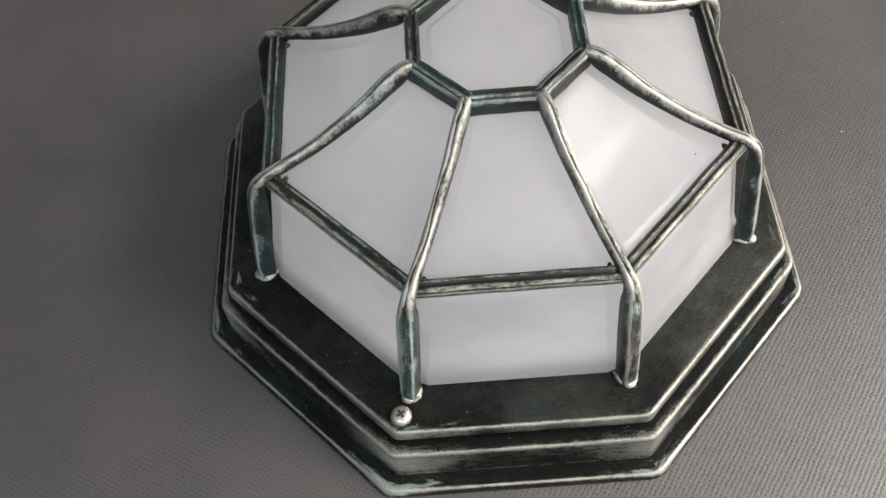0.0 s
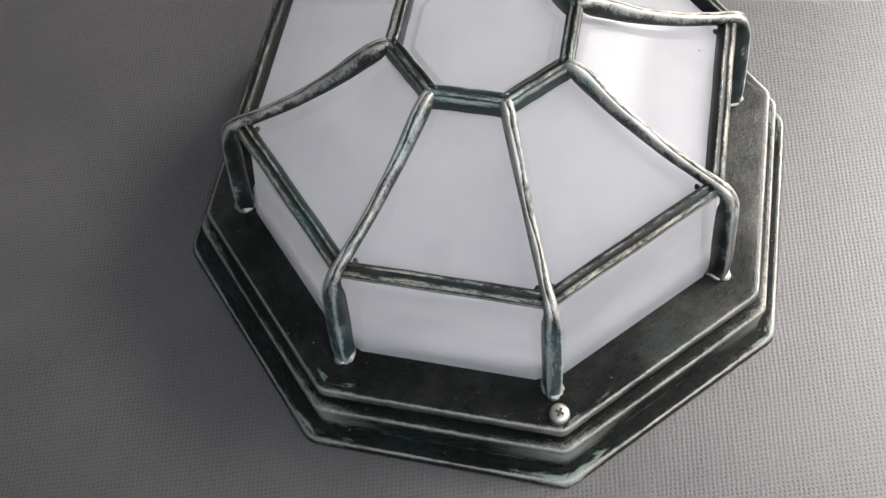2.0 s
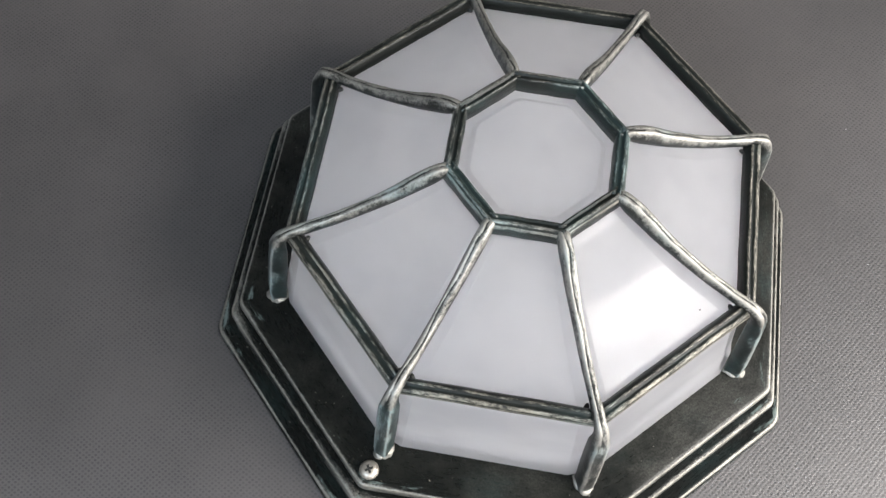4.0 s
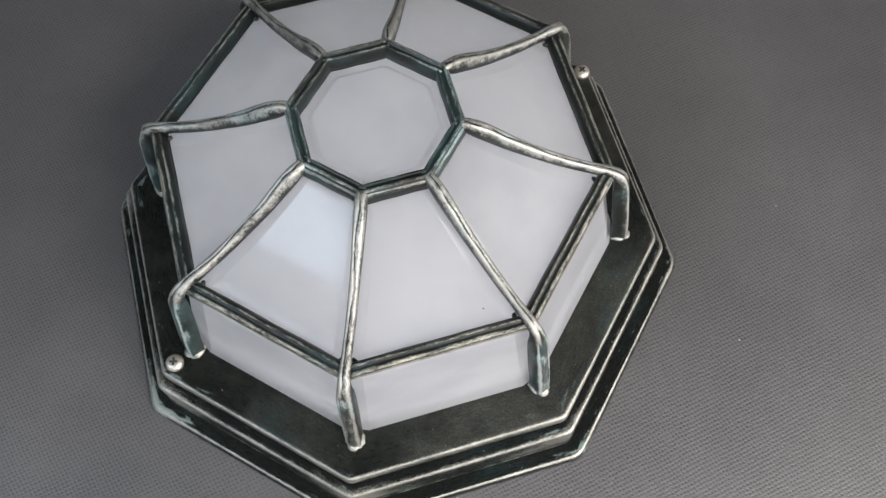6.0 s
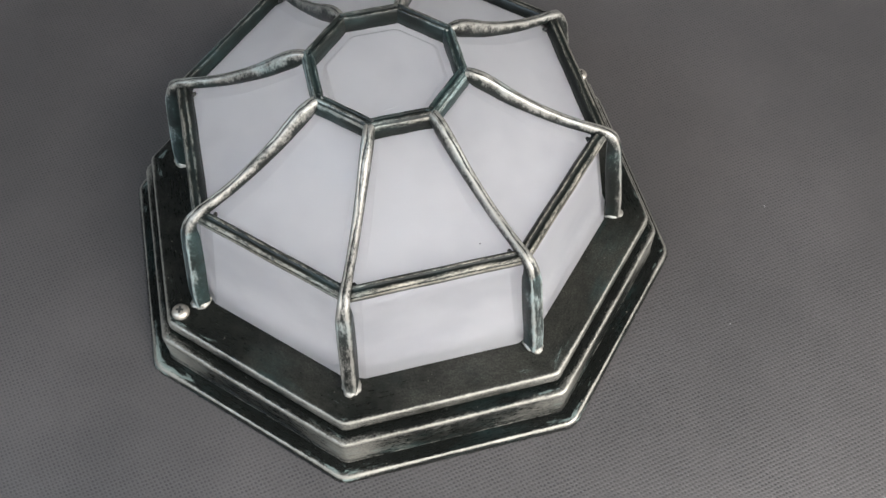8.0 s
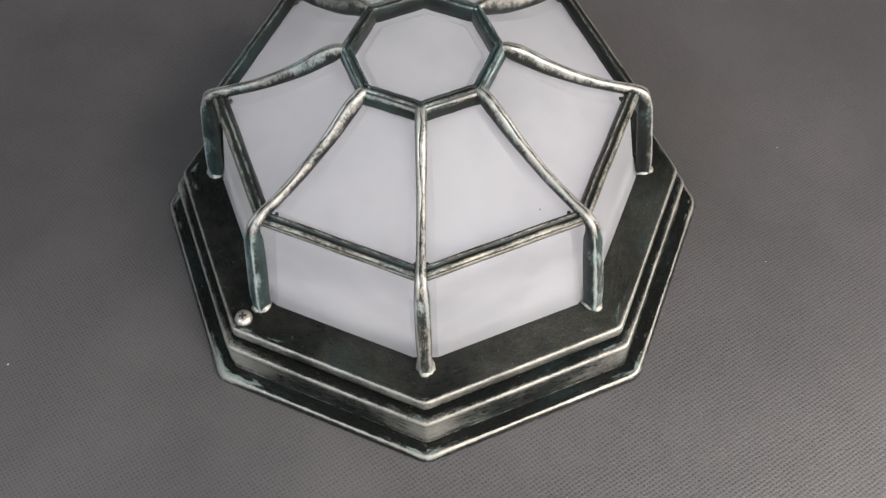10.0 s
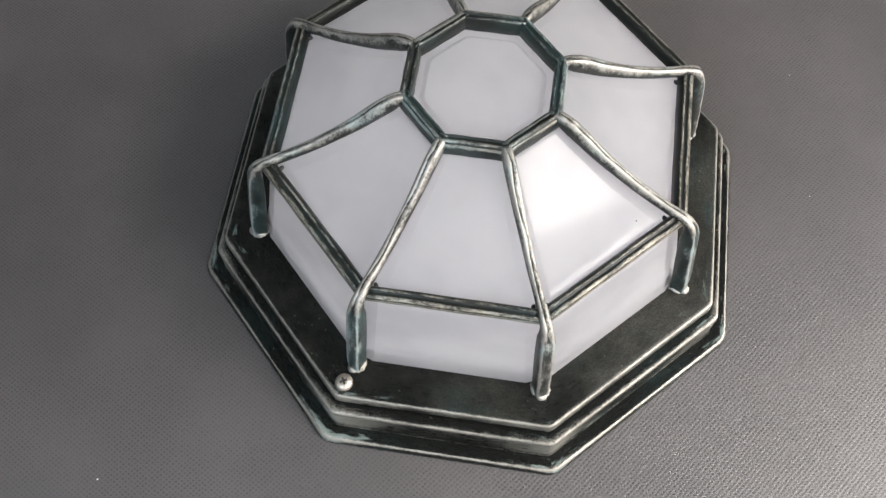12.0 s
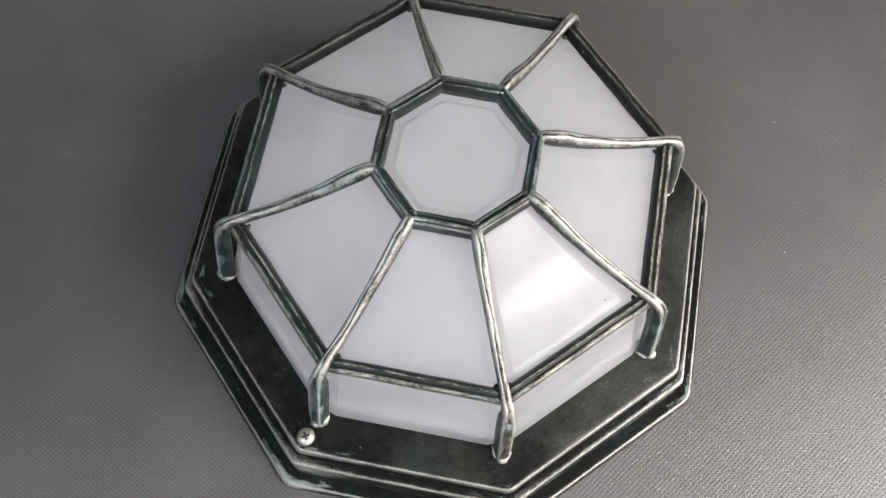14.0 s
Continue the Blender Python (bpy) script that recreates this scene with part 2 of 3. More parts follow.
def spunbond_cloth():
    """Dark grey non-woven cloth with a pressed lattice of small dimples, their shade put into the colour."""
    m, nt, bsdf = material("grey_nonwoven_cloth")
    co = node(nt, "ShaderNodeTexCoord").outputs["Object"]
    wob = node(nt, "ShaderNodeTexNoise")
    wob.inputs["Scale"].default_value = 60
    nt.links.new(co, wob.inputs["Vector"])
    warp = node(nt, "ShaderNodeVectorMath", operation="MULTIPLY_ADD")
    nt.links.new(wob.outputs["Color"], warp.inputs[0])
    warp.inputs[1].default_value = (0.0012, 0.0012, 0)
    nt.links.new(co, warp.inputs[2])
    sep = node(nt, "ShaderNodeSeparateXYZ")
    nt.links.new(warp.outputs[0], sep.inputs[0])
    x, y = sep.outputs[0], sep.outputs[1]
    (ax, ay), (bx, by) = LATTICE
    det = ax * by - ay * bx
    u = maths(nt, "ADD", maths(nt, "MULTIPLY", x, by / det), maths(nt, "MULTIPLY", y, -bx / det))
    v = maths(nt, "ADD", maths(nt, "MULTIPLY", x, -ay / det), maths(nt, "MULTIPLY", y, ax / det))
    cell = node(nt, "ShaderNodeCombineXYZ")
    nt.links.new(maths(nt, "FLOOR", u), cell.inputs[0])
    nt.links.new(maths(nt, "FLOOR", v), cell.inputs[1])
    chance = node(nt, "ShaderNodeTexWhiteNoise", noise_dimensions="2D")
    nt.links.new(cell.outputs[0], chance.inputs["Vector"])
    apart = node(nt, "ShaderNodeSeparateColor")
    nt.links.new(chance.outputs["Color"], apart.inputs[0])
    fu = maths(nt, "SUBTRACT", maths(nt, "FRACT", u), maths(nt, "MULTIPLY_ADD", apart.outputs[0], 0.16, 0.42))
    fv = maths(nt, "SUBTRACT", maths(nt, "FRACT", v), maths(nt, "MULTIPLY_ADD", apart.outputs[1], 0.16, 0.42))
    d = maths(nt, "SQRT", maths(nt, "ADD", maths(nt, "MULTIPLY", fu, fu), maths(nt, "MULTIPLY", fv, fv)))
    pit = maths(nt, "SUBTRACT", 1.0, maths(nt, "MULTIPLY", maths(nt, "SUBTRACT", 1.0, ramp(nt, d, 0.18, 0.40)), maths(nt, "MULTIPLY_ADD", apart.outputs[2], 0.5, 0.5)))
    ridge = maths(nt, "SUBTRACT", 1.0, maths(nt, "MULTIPLY", maths(nt, "ABSOLUTE", fv), 2.0))
    fibre = noise_at(nt, stretched(nt, co, 700, 2600, 900, 35), 1.0, 3, 0.7)
    cloud = noise_at(nt, co, 7, 5, 0.65)
    soft = ramp(nt, noise_at(nt, co, 22, 4, 0.65), 0.36, 0.62)
    tone = maths(nt, "ADD", maths(nt, "MULTIPLY", cloud, 0.6), maths(nt, "MULTIPLY", fibre, 0.4))
    base = blend(nt, ramp(nt, tone, 0.3, 0.7), (0.039, 0.0351, 0.0342), (0.082, 0.0738, 0.0718))
    # shade in the dimples, mixed into the base colour as near-black
    pit_shade = maths(nt, "ADD", 0.6, maths(nt, "MULTIPLY", soft, 0.4))
    nt.links.new(blend(nt, maths(nt, "MULTIPLY", maths(nt, "SUBTRACT", 1.0, pit), pit_shade), base, (0.005, 0.005, 0.0055)), bsdf.inputs["Base Color"])
    bsdf.inputs["Roughness"].default_value = 0.48
    bsdf.inputs["IOR"].default_value = 1.6
    bsdf.inputs["Specular IOR Level"].default_value = 1.0
    bump(nt, bsdf, maths(nt, "SUBTRACT", maths(nt, "ADD", pit, maths(nt, "MULTIPLY", fibre, 0.6)), maths(nt, "MULTIPLY", ridge, 0.10)), 0.17, 0.0005)
    return m


def plaster(name, a, b):
    m, nt, bsdf = material(name)
    co = node(nt, "ShaderNodeTexCoord").outputs["Object"]
    nt.links.new(blend(nt, noise_at(nt, co, 1.5, 5, 0.6), a, b), bsdf.inputs["Base Color"])
    bsdf.inputs["Roughness"].default_value = 0.85
    bump(nt, bsdf, noise_at(nt, co, 160, 3, 0.6), 0.15, 0.002)
    return m


LATTICE = ((0.00090, 0.00124), (0.00146, -0.00076))      # the two steps from dimple to dimple
METAL_BASE = brushed_base()
METAL_BAR = antique_metal("rubbed_antique_metal", 0.0, -0.05, (130, 1000, 1000), 0.4, 1.4, 0.8)
METAL_CROWN = antique_metal("dark_crown_metal", -0.08, 0.08, (110, 800, 800), 0.2, 1.0, 0.8)
METAL_RIB = antique_metal("silver_rubbed_metal", 0.05, -0.03, (240, 1000, 130), 0.0, 0.7, 0.95)
GLASS = frosted_glass()
INNER_GLASS = clear_inner_glass()
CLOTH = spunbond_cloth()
WALL = plaster("white_plaster", (0.74, 0.735, 0.73), (0.79, 0.785, 0.78))
# greys of the unseen west and north walls, chosen to limit bounced light
DARK_WALL = plaster("low_bounce_grey", (0.17, 0.168, 0.165), (0.21, 0.208, 0.205))
SHADE_WALL = plaster("mid_bounce_grey", (0.34, 0.337, 0.332), (0.40, 0.397, 0.392))
CEILING = plaster("ceiling_plaster", (0.55, 0.545, 0.54), (0.60, 0.595, 0.59))
PAINT = plaster("white_window_paint", (0.78, 0.78, 0.78), (0.82, 0.82, 0.82))
STEEL, _nt, _b = material("screw_steel")
_b.inputs["Metallic"].default_value = 0.8
_co = _nt.nodes.new("ShaderNodeTexCoord").outputs["Object"]
_nt.links.new(blend(_nt, noise_at(_nt, _co, 700, 3), (0.33, 0.30, 0.255), (0.56, 0.52, 0.46)), _b.inputs["Base Color"])
_nt.links.new(maths(_nt, "ADD", 0.32, maths(_nt, "MULTIPLY", noise_at(_nt, _co, 500, 3), 0.25)), _b.inputs["Roughness"])
# near-black for the screw's shaded slot, the black joint lumps and a dark speck
RECESS, _nt, _b = material("recess_shade_and_black")
_b.inputs["Base Color"].default_value = (0.02, 0.02, 0.018, 1)
_b.inputs["Roughness"].default_value = 0.6


LIFT = 0.0010                      # the cage and glass above their drawing
BASE_LIFT = 0.0024                 # the two upper steps of the base


# ---- mesh helpers ----
def mesh_of(name, bm, mat, smooth=True):
    bmesh.ops.recalc_face_normals(bm, faces=bm.faces[:])
    me = bpy.data.meshes.new(name)
    for f in bm.faces:
        f.smooth = smooth
    bm.to_mesh(me)
    bm.free()
    me.materials.append(mat)
    return me


def part(name, data, parent, m=None, label=""):
    ob = new(name, data)
    ob.parent = parent
    if m is not None:
        ob.matrix_local = m
    return tagged(ob, label)


def box(bm, x0, x1, y0, y1, z0, z1):
    vs = [bm.verts.new((x, y, z)) for x in (x0, x1) for y in (y0, y1) for z in (z0, z1)]
    for f in ((0, 1, 3, 2), (4, 6, 7, 5), (0, 4, 5, 1), (2, 3, 7, 6), (0, 2, 6, 4), (1, 5, 7, 3)):
        bm.faces.new([vs[i] for i in f])


FIRST = -112.5                      # bearing of the corner with the screw


def corner(k):
    return radians(FIRST + 45 * k)


SIDE = (0.07, 0.18, 0.35, 0.5, 0.65, 0.82, 0.93)     # extra places along each side


def octagon(radius, z, round_r, n=4):
    """Points of an octagon with rounded corners, and how near each is to a corner. radius: to the sharp corner."""
    arcs, lift = [], round_r / math.cos(radians(22.5))
    for k in range(8):
        a = corner(k)
        cx, cy = (radius - lift) * math.cos(a), (radius - lift) * math.sin(a)
        arcs.append([(cx + round_r * math.cos(a + radians(-22.5 + 45 * i / n)), cy + round_r * math.sin(a + radians(-22.5 + 45 * i / n)), z) for i in range(n + 1)])
    pts, near = [], []
    for k in range(8):
        pts += arcs[k]
        near += [(k, 1.0)] * (n + 1)
        (xa, ya, _), (xb, yb, _) = arcs[k][-1], arcs[(k + 1) % 8][0]
        for f in SIDE:
            pts.append((xa + (xb - xa) * f, ya + (yb - ya) * f, z))
            near.append((k, max(0.0, 1 - f / 0.35)) if f < 0.5 else ((k + 1) % 8, max(0.0, 1 - (1 - f) / 0.35)))
    return pts, near


def loft(rows, cap_first=False, cap_last=False):
    """A skin over rings. rows: (points, wear)."""
    bm = bmesh.new()
    layer = bm.verts.layers.float.new("wear")
    rings = []
    for pts, wear in rows:
        ring = [bm.verts.new(p) for p in pts]
        for v in ring:
            v[layer] = wear
        rings.append(ring)
    for a, b in zip(rings, rings[1:]):
        for i in range(len(a)):
            j = (i + 1) % len(a)
            bm.faces.new((a[i], a[j], b[j], b[i]))
    if cap_first:
        bm.faces.new(rings[0][::-1])
    if cap_last:
        bm.faces.new(rings[-1])
    return bm


CORNER_WEAR = (0.6, 0.5, 0.4, 0.4, 0.3, 0.3, 0.4, 0.5)     # how far each corner is rubbed
CORNER_GREEN = (1.0, 0.8, 0.7, 0.6, 0.2, 0.2, 0.3, 0.8)   # and greened


def turned(profile, n=4, cap_first=False, cap_last=False):
    """profile: (corner radius, height, rounding, wear, more wear at the corners)."""
    bm = bmesh.new()
    worn, green = bm.verts.layers.float.new("wear"), bm.verts.layers.float.new("green")
    rings = []
    for r, z, c, w, *more in profile:
        extra, ring = (more[0] if more else 0.0), []
        for p, (k, near) in zip(*octagon(r, z, c, n)):
            v = bm.verts.new(p)
            v[worn] = min(1.0, w + extra * near * CORNER_WEAR[k])
            v[green] = extra * near * CORNER_GREEN[k] * 1.3
            ring.append(v)
        rings.append(ring)
    for a, b in zip(rings, rings[1:]):
        for i in range(len(a)):
            j = (i + 1) % len(a)
            bm.faces.new((a[i], a[j], b[j], b[i]))
    if cap_first:
        bm.faces.new(rings[0][::-1])
    if cap_last:
        bm.faces.new(rings[-1])
    return bm


def rounded_section(hw, hh, cut, n=2):
    """A rectangle with rounded corners, as (side, up, wear) points; wear is on the corners."""
    pts = []
    for sx, sy, start in ((1, 1, 0), (-1, 1, 90), (-1, -1, 180), (1, -1, 270)):
        for i in range(n + 1):
            a = radians(start + 90 * i / n)
            pts.append((sx * (hw - cut) + cut * math.cos(a), sy * (hh - cut) + cut * math.sin(a), 1.0))
    return pts


def sweep(path, sections):
    """path: (place, along, up) per step; sections: rounded_section() points per step."""
    bm = bmesh.new()
    layer = bm.verts.layers.float.new("wear")
    rings = []
    for (p, t, u), sec in zip(path, sections):
        p, t, u = Vector(p), Vector(t).normalized(), Vector(u)
        s = t.cross(u).normalized()
        u = s.cross(t).normalized()
        ring = []
        for a, b, w in sec:
            v = bm.verts.new(p + s * a + u * b)
            v[layer] = w
            ring.append(v)
        rings.append(ring)
    for a, b in zip(rings, rings[1:]):
        for i in range(len(a)):
            j = (i + 1) % len(a)
            bm.faces.new((a[i], a[j], b[j], b[i]))
    bm.faces.new(rings[0][::-1])
    bm.faces.new(rings[-1])
    return bm


def spline(pts, n):
    """Catmull-Rom through tuples of any length."""
    pts = [tuple(2 * a - b for a, b in zip(pts[0], pts[1]))] + list(pts) + [tuple(2 * a - b for a, b in zip(pts[-1], pts[-2]))]
    out = []
    for i in range(1, len(pts) - 2):
        p0, p1, p2, p3 = (np.array(q, float) for q in pts[i - 1:i + 3])
        for j in range(n):
            t = j / n
            out.append(0.5 * (2 * p1 + (p2 - p0) * t + (2 * p0 - 5 * p1 + 4 * p2 - p3) * t * t + (3 * p1 - p0 - 3 * p2 + p3) * t ** 3))
    out.append(np.array(pts[-2], float))
    return out


# ---- the unseen room round the lamp, added to shape its light ----
bm = bmesh.new()
bmesh.ops.create_grid(bm, x_segments=40, y_segments=40, size=2.5)
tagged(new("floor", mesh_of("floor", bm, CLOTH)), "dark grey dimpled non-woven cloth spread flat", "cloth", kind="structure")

bm = bmesh.new()
box(bm, WEST - 0.2, EAST + 1.0, SOUTH - 0.2, NORTH + 0.2, HIGH, HIGH + 0.1)
tagged(new("ceiling", mesh_of("ceiling", bm, CEILING, False)), "plain white plaster ceiling", "ceiling", kind="structure")
bm = bmesh.new()
box(bm, WEST - 0.2, EAST + 1.0, NORTH, NORTH + 0.2, -0.05, HIGH)
tagged(new("wall_north", mesh_of("wall_north", bm, SHADE_WALL, False)), "unseen mid grey wall that limits bounced light", "wall", kind="structure")
bm = bmesh.new()
box(bm, WEST - 0.2, WEST, SOUTH, NORTH, -0.05, HIGH)
tagged(new("wall_west", mesh_of("wall_west", bm, DARK_WALL, False)), "unseen grey wall that limits bounced light", "wall", kind="structure")
bm = bmesh.new()
for x0, x1, z0, z1 in ((WEST - 0.2, COOL[0], -0.05, HIGH), (COOL[1], WIDE[0], -0.05, HIGH), (COOL[0], COOL[1], -0.05, COOL[2]), (COOL[0], COOL[1], COOL[3], HIGH), (WIDE[1], EAST + 1.0, -0.05, HIGH), (WIDE[0], WIDE[1], -0.05, WIDE[2]), (WIDE[0], WIDE[1], WIDE[3], HIGH)):
    box(bm, x0, x1, SOUTH - 0.2, SOUTH, z0, z1)
tagged(new("wall_south", mesh_of("wall_south", bm, WALL, False)), "plain white plaster wall with two windows", "wall", kind="structure")
# unseen east wall, given a slope so that its lights face the lamp
bm = bmesh.new()
for y0, y1, z0, z1 in ((SOUTH - 0.2, NEXT[0], -1.5, 2.3), (NEXT[1], NORTH + 0.2, -1.5, 2.3), (NEXT[0], NEXT[1], -1.5, NEXT[2]), (NEXT[0], WIN[0], NEXT[3], 2.3),
                       (WIN[1], NEXT[1], NEXT[3], 2.3), (WIN[0], WIN[1], NEXT[3], WIN[2]), (WIN[0], WIN[1], WIN[3], 2.3)):
    box(bm, 0, 0.12, y0, y1, z0, z1)
roof = new("wall_east", mesh_of("wall_east", bm, WALL, False))
roof.matrix_world = EAST_LEAN
tagged(roof, "unseen white wall, leaned to tilt its two window lights", "wall", kind="structure")

# ---- the lamp ----
lamp = tagged(new("wall_lamp"), "octagonal black and silver caged lamp with frosted glass on cloth", "lamp")

# base in three steps
part("base_flange", mesh_of("base_flange", turned([
    (0.1113, 0.0002, 0.003, 0), (0.1250, 0.0002, 0.009, 0), (0.1257, 0.0006, 0.009, 0.35, 0.2), (0.1255, 0.0014, 0.009, 0.2, 0.5), (0.1250, 0.0022, 0.009, 0.3, 0.7), (0.1245, 0.0028, 0.009, 0.85, 0.3), (0.1241, 0.0032, 0.009, 0.95, 0.1),
    (0.1236, 0.0034, 0.009, 0.5, 0.6), (0.1227, 0.0034, 0.009, 0.05, 1.0), (0.1206, 0.0033, 0.008, 0.0, 0.5), (0.1176, 0.0032, 0.006, 0.0), (0.1126, 0.0032, 0.003, 0.0)]), METAL_BASE), lamp, pose(-0.0003, 0.0008, 0), label="black flared outer flange rubbed silver along its rim")
part("base_step", mesh_of("base_step", turned([
    (0.1140, 0.0004, 0.005, 0), (0.1170, 0.0005, 0.005, 0.2), (0.1172, 0.0010, 0.005, 0.62), (0.1168, 0.0015, 0.005, 0.44, 0.3), (0.1166, 0.0050, 0.005, 0.46, 0.6), (0.1163, 0.0140, 0.005, 0.48, 0.7), (0.1163, 0.0158, 0.005, 0.52, 0.4), (0.1161, 0.0167, 0.005, 0.85),
    (0.1157, 0.0173, 0.005, 0.95), (0.1151, 0.0176, 0.005, 0.6, 0.4), (0.1140, 0.0177, 0.005, 0.40, 0.5), (0.1105, 0.0177, 0.004, 0.15, 0.2), (0.1080, 0.0177, 0.003, 0.0), (0.1020, 0.0177, 0.003, 0.0)]), METAL_BASE), lamp, pose(0, 0, BASE_LIFT))
part("base_plate", mesh_of("base_plate", turned([
    (0.1040, 0.0174, 0.003, 0), (0.1044, 0.0205, 0.003, 0), (0.1080, 0.0211, 0.004, 0.0), (0.1106, 0.0213, 0.0045, 0.05), (0.1114, 0.0217, 0.0045, 0.4, 0.3), (0.1114, 0.0224, 0.0045, 0.54, 0.4), (0.1112, 0.0250, 0.0045, 0.56, 0.4), (0.1110, 0.0259, 0.0045, 0.7, 0.2), (0.1105, 0.0265, 0.0045, 0.95, 0.1),
    (0.1099, 0.0268, 0.0045, 0.5, 0.4), (0.1088, 0.0269, 0.0045, 0.10, 0.6), (0.1058, 0.0270, 0.004, 0.03, 0.35), (0.0998, 0.0270, 0.003, 0.0, 0.12), (0.0958, 0.0270, 0.003, 0.0), (0.0798, 0.0270, 0.003, 0.0)], cap_last=True), METAL_BASE), lamp, pose(0, 0, BASE_LIFT))

# frosted glass bowl, a shell 3 mm thick
outer = [(0.0930, 0.0287, 0.013), (0.0937, 0.0295, 0.013), (0.0934, 0.0304, 0.013), (0.0924, 0.0310, 0.013), (0.0890, 0.0480, 0.013), (0.0850, 0.0680, 0.013), (0.0845, 0.0710, 0.013), (0.0834, 0.0738, 0.013), (0.0806, 0.0763, 0.013), (0.0777, 0.0780, 0.013), (0.0750, 0.0789, 0.013),
         (0.0710, 0.0801, 0.0125), (0.0660, 0.0816, 0.012), (0.0600, 0.0838, 0.012), (0.0560, 0.0855, 0.0115), (0.0525, 0.0872, 0.011), (0.0480, 0.0897, 0.0105), (0.0400, 0.0945, 0.010), (0.0345, 0.0977, 0.009),
         (0.0305, 0.1000, 0.008), (0.0285, 0.1003, 0.006), (0.0268, 0.0997, 0.003), (0.0240, 0.0994, 0.003), (0.0238, 0.0995, 0.003), (0.0224, 0.1005, 0.003), (0.0221, 0.1006, 0.003), (0.0200, 0.1006, 0.003)]
inner = [(r - 0.003, z - (0.003 if z > 0.07 else 0.0), c * 0.8) for r, z, c in outer]
rows = [(r, z, c, 0.0) for r, z, c in inner[::-1]] + [(r, z, c, 0.0) for r, z, c in outer]
bm = turned(rows, 1)
bm.verts.ensure_lookup_table()
bm.verts.index_update()
n = len(bm.verts) // len(rows)
for e in bm.edges:
    # crisp chamfers between the facets
    (ra, ca), (rb, cb) = (divmod(v.index, n) for v in e.verts)
    if ra != rb and ca % (n // 8) < 2:
        e.smooth = False
bm.faces.new([bm.verts[i] for i in range(n)])
bm.faces.new([bm.verts[len(bm.verts) - n + i] for i in range(n)])
for f in bm.faces:
    f.material_index = int(max(v.index for v in f.verts) < n * len(inner))
BOWL = mesh_of("glass_shade", bm, GLASS)
BOWL.materials.append(INNER_GLASS)
for face in BOWL.polygons:
    face.use_smooth = face.center.z < 0.0992 or math.hypot(face.center.x, face.center.y) > 0.0262     # crisp bevel on the crown
part("glass_shade", BOWL, lamp, pose(0, 0, LIFT), label="frosted white glass bowl with flat facets")

# unseen white pan added under the glass, to bounce light and even its glow
part("reflector", mesh_of("reflector", turned([(0.0860, 0.0292, 0.008, 0), (0.0855, 0.0304, 0.008, 0), (0.0700, 0.0306, 0.008, 0)], cap_last=True), PAINT), lamp, pose(0, 0, LIFT), label="unseen white pan added to brighten the glass")

# ribs that bend over the shoulder into legs: place from the axis, height, half breadth, half depth
RIB = [(0.0288, 0.1046, 0.0021, 0.0019), (0.0316, 0.1043, 0.0022, 0.0026), (0.0350, 0.1024, 0.0023, 0.0034), (0.0400, 0.0993, 0.0022, 0.0034), (0.0470, 0.0947, 0.0020, 0.0031), (0.0560, 0.0900, 0.0018, 0.0027),
       (0.0660, 0.0858, 0.0018, 0.0024), (0.0760, 0.0828, 0.0018, 0.0022), (0.0832, 0.0810, 0.0021, 0.0021), (0.0866, 0.0790, 0.0023, 0.0021), (0.0881, 0.0755, 0.0026, 0.0023),
       (0.0890, 0.0700, 0.0028, 0.0029), (0.0917, 0.0530, 0.0029, 0.0032), (0.0942, 0.0380, 0.0028, 0.0032), (0.0953, 0.0275, 0.0027, 0.0030)]
CREST = ((0.9, -0.7, 0.1), (1.0, -0.1, 0.42), (0.85, 0.6, 0.75), (0.55, 0.95, 1.0), (0.2, 0.96, 0.85), (0.02, 0.86, 0.0), (-0.16, 0.95, 0.7),
         (-0.6, 0.92, 0.85), (-0.88, 0.55, 0.7), (-1.0, -0.1, 0.42), (-0.9, -0.7, 0.1), (-0.5, -1.0, 0.0), (0.5, -1.0, 0.0))
LEG = ((1.0, -0.85, 0.2), (1.0, 0.1, 0.35), (1.0, 0.7, 0.5), (0.82, 0.97, 1.0), (0.5, 1.03, 0.5), (0.0, 1.05, 0.4), (-0.5, 1.03, 0.5),
       (-0.82, 0.97, 1.0), (-1.0, 0.7, 0.5), (-1.0, 0.1, 0.35), (-1.0, -0.85, 0.2), (-0.7, -1.0, 0.0), (0.7, -1.0, 0.0))
line = spline(RIB, 4)
path, sections = [], []
for i, (r, z, w, h) in enumerate(line):
    a, b = line[max(i - 1, 0)], line[min(i + 1, len(line) - 1)]
    along = Vector((b[0] - a[0], 0, b[1] - a[1]))
    path.append(((r, 0, z), along, Vector((-along.z, 0, along.x))))
    # a narrow worn crest with a shallow groove above, a flat-faced leg below
    f = min(1.0, max(0.0, (0.079 - z) / 0.006)) if r > 0.08 else 0.0
    sections.append([((a * (1 - f) + c * f) * w, (b * (1 - f) + d * f) * h, k * (1 - f) + m * f) for (a, b, k), (c, d, m) in zip(CREST, LEG)])


def rib_mesh(k, crest, leg):
    """Rib k, the groove in its crest broken by wear. crest, leg: how green its two lengths are."""
    mine = []
    for i, sec in enumerate(sections):
        rub = 0.9 * max(0.0, noise.noise(Vector((0.35 * i, 3.7 * k, 0.4)))) + 0.25
        shift = 0.0007 * noise.noise(Vector((0.22 * i, 3.7 * k, 5.4)))
        mine.append([(a + (shift if 4 <= j <= 6 else 0.0), b, max(w, rub) if j == 5 else w) for j, (a, b, w) in enumerate(sec)])
    bm = sweep(path, mine)
    layer = bm.verts.layers.float.new("green")
    for v in bm.verts:
        v[layer] = leg if v.co.z < 0.076 else crest
    return mesh_of("rib", bm, METAL_RIB)


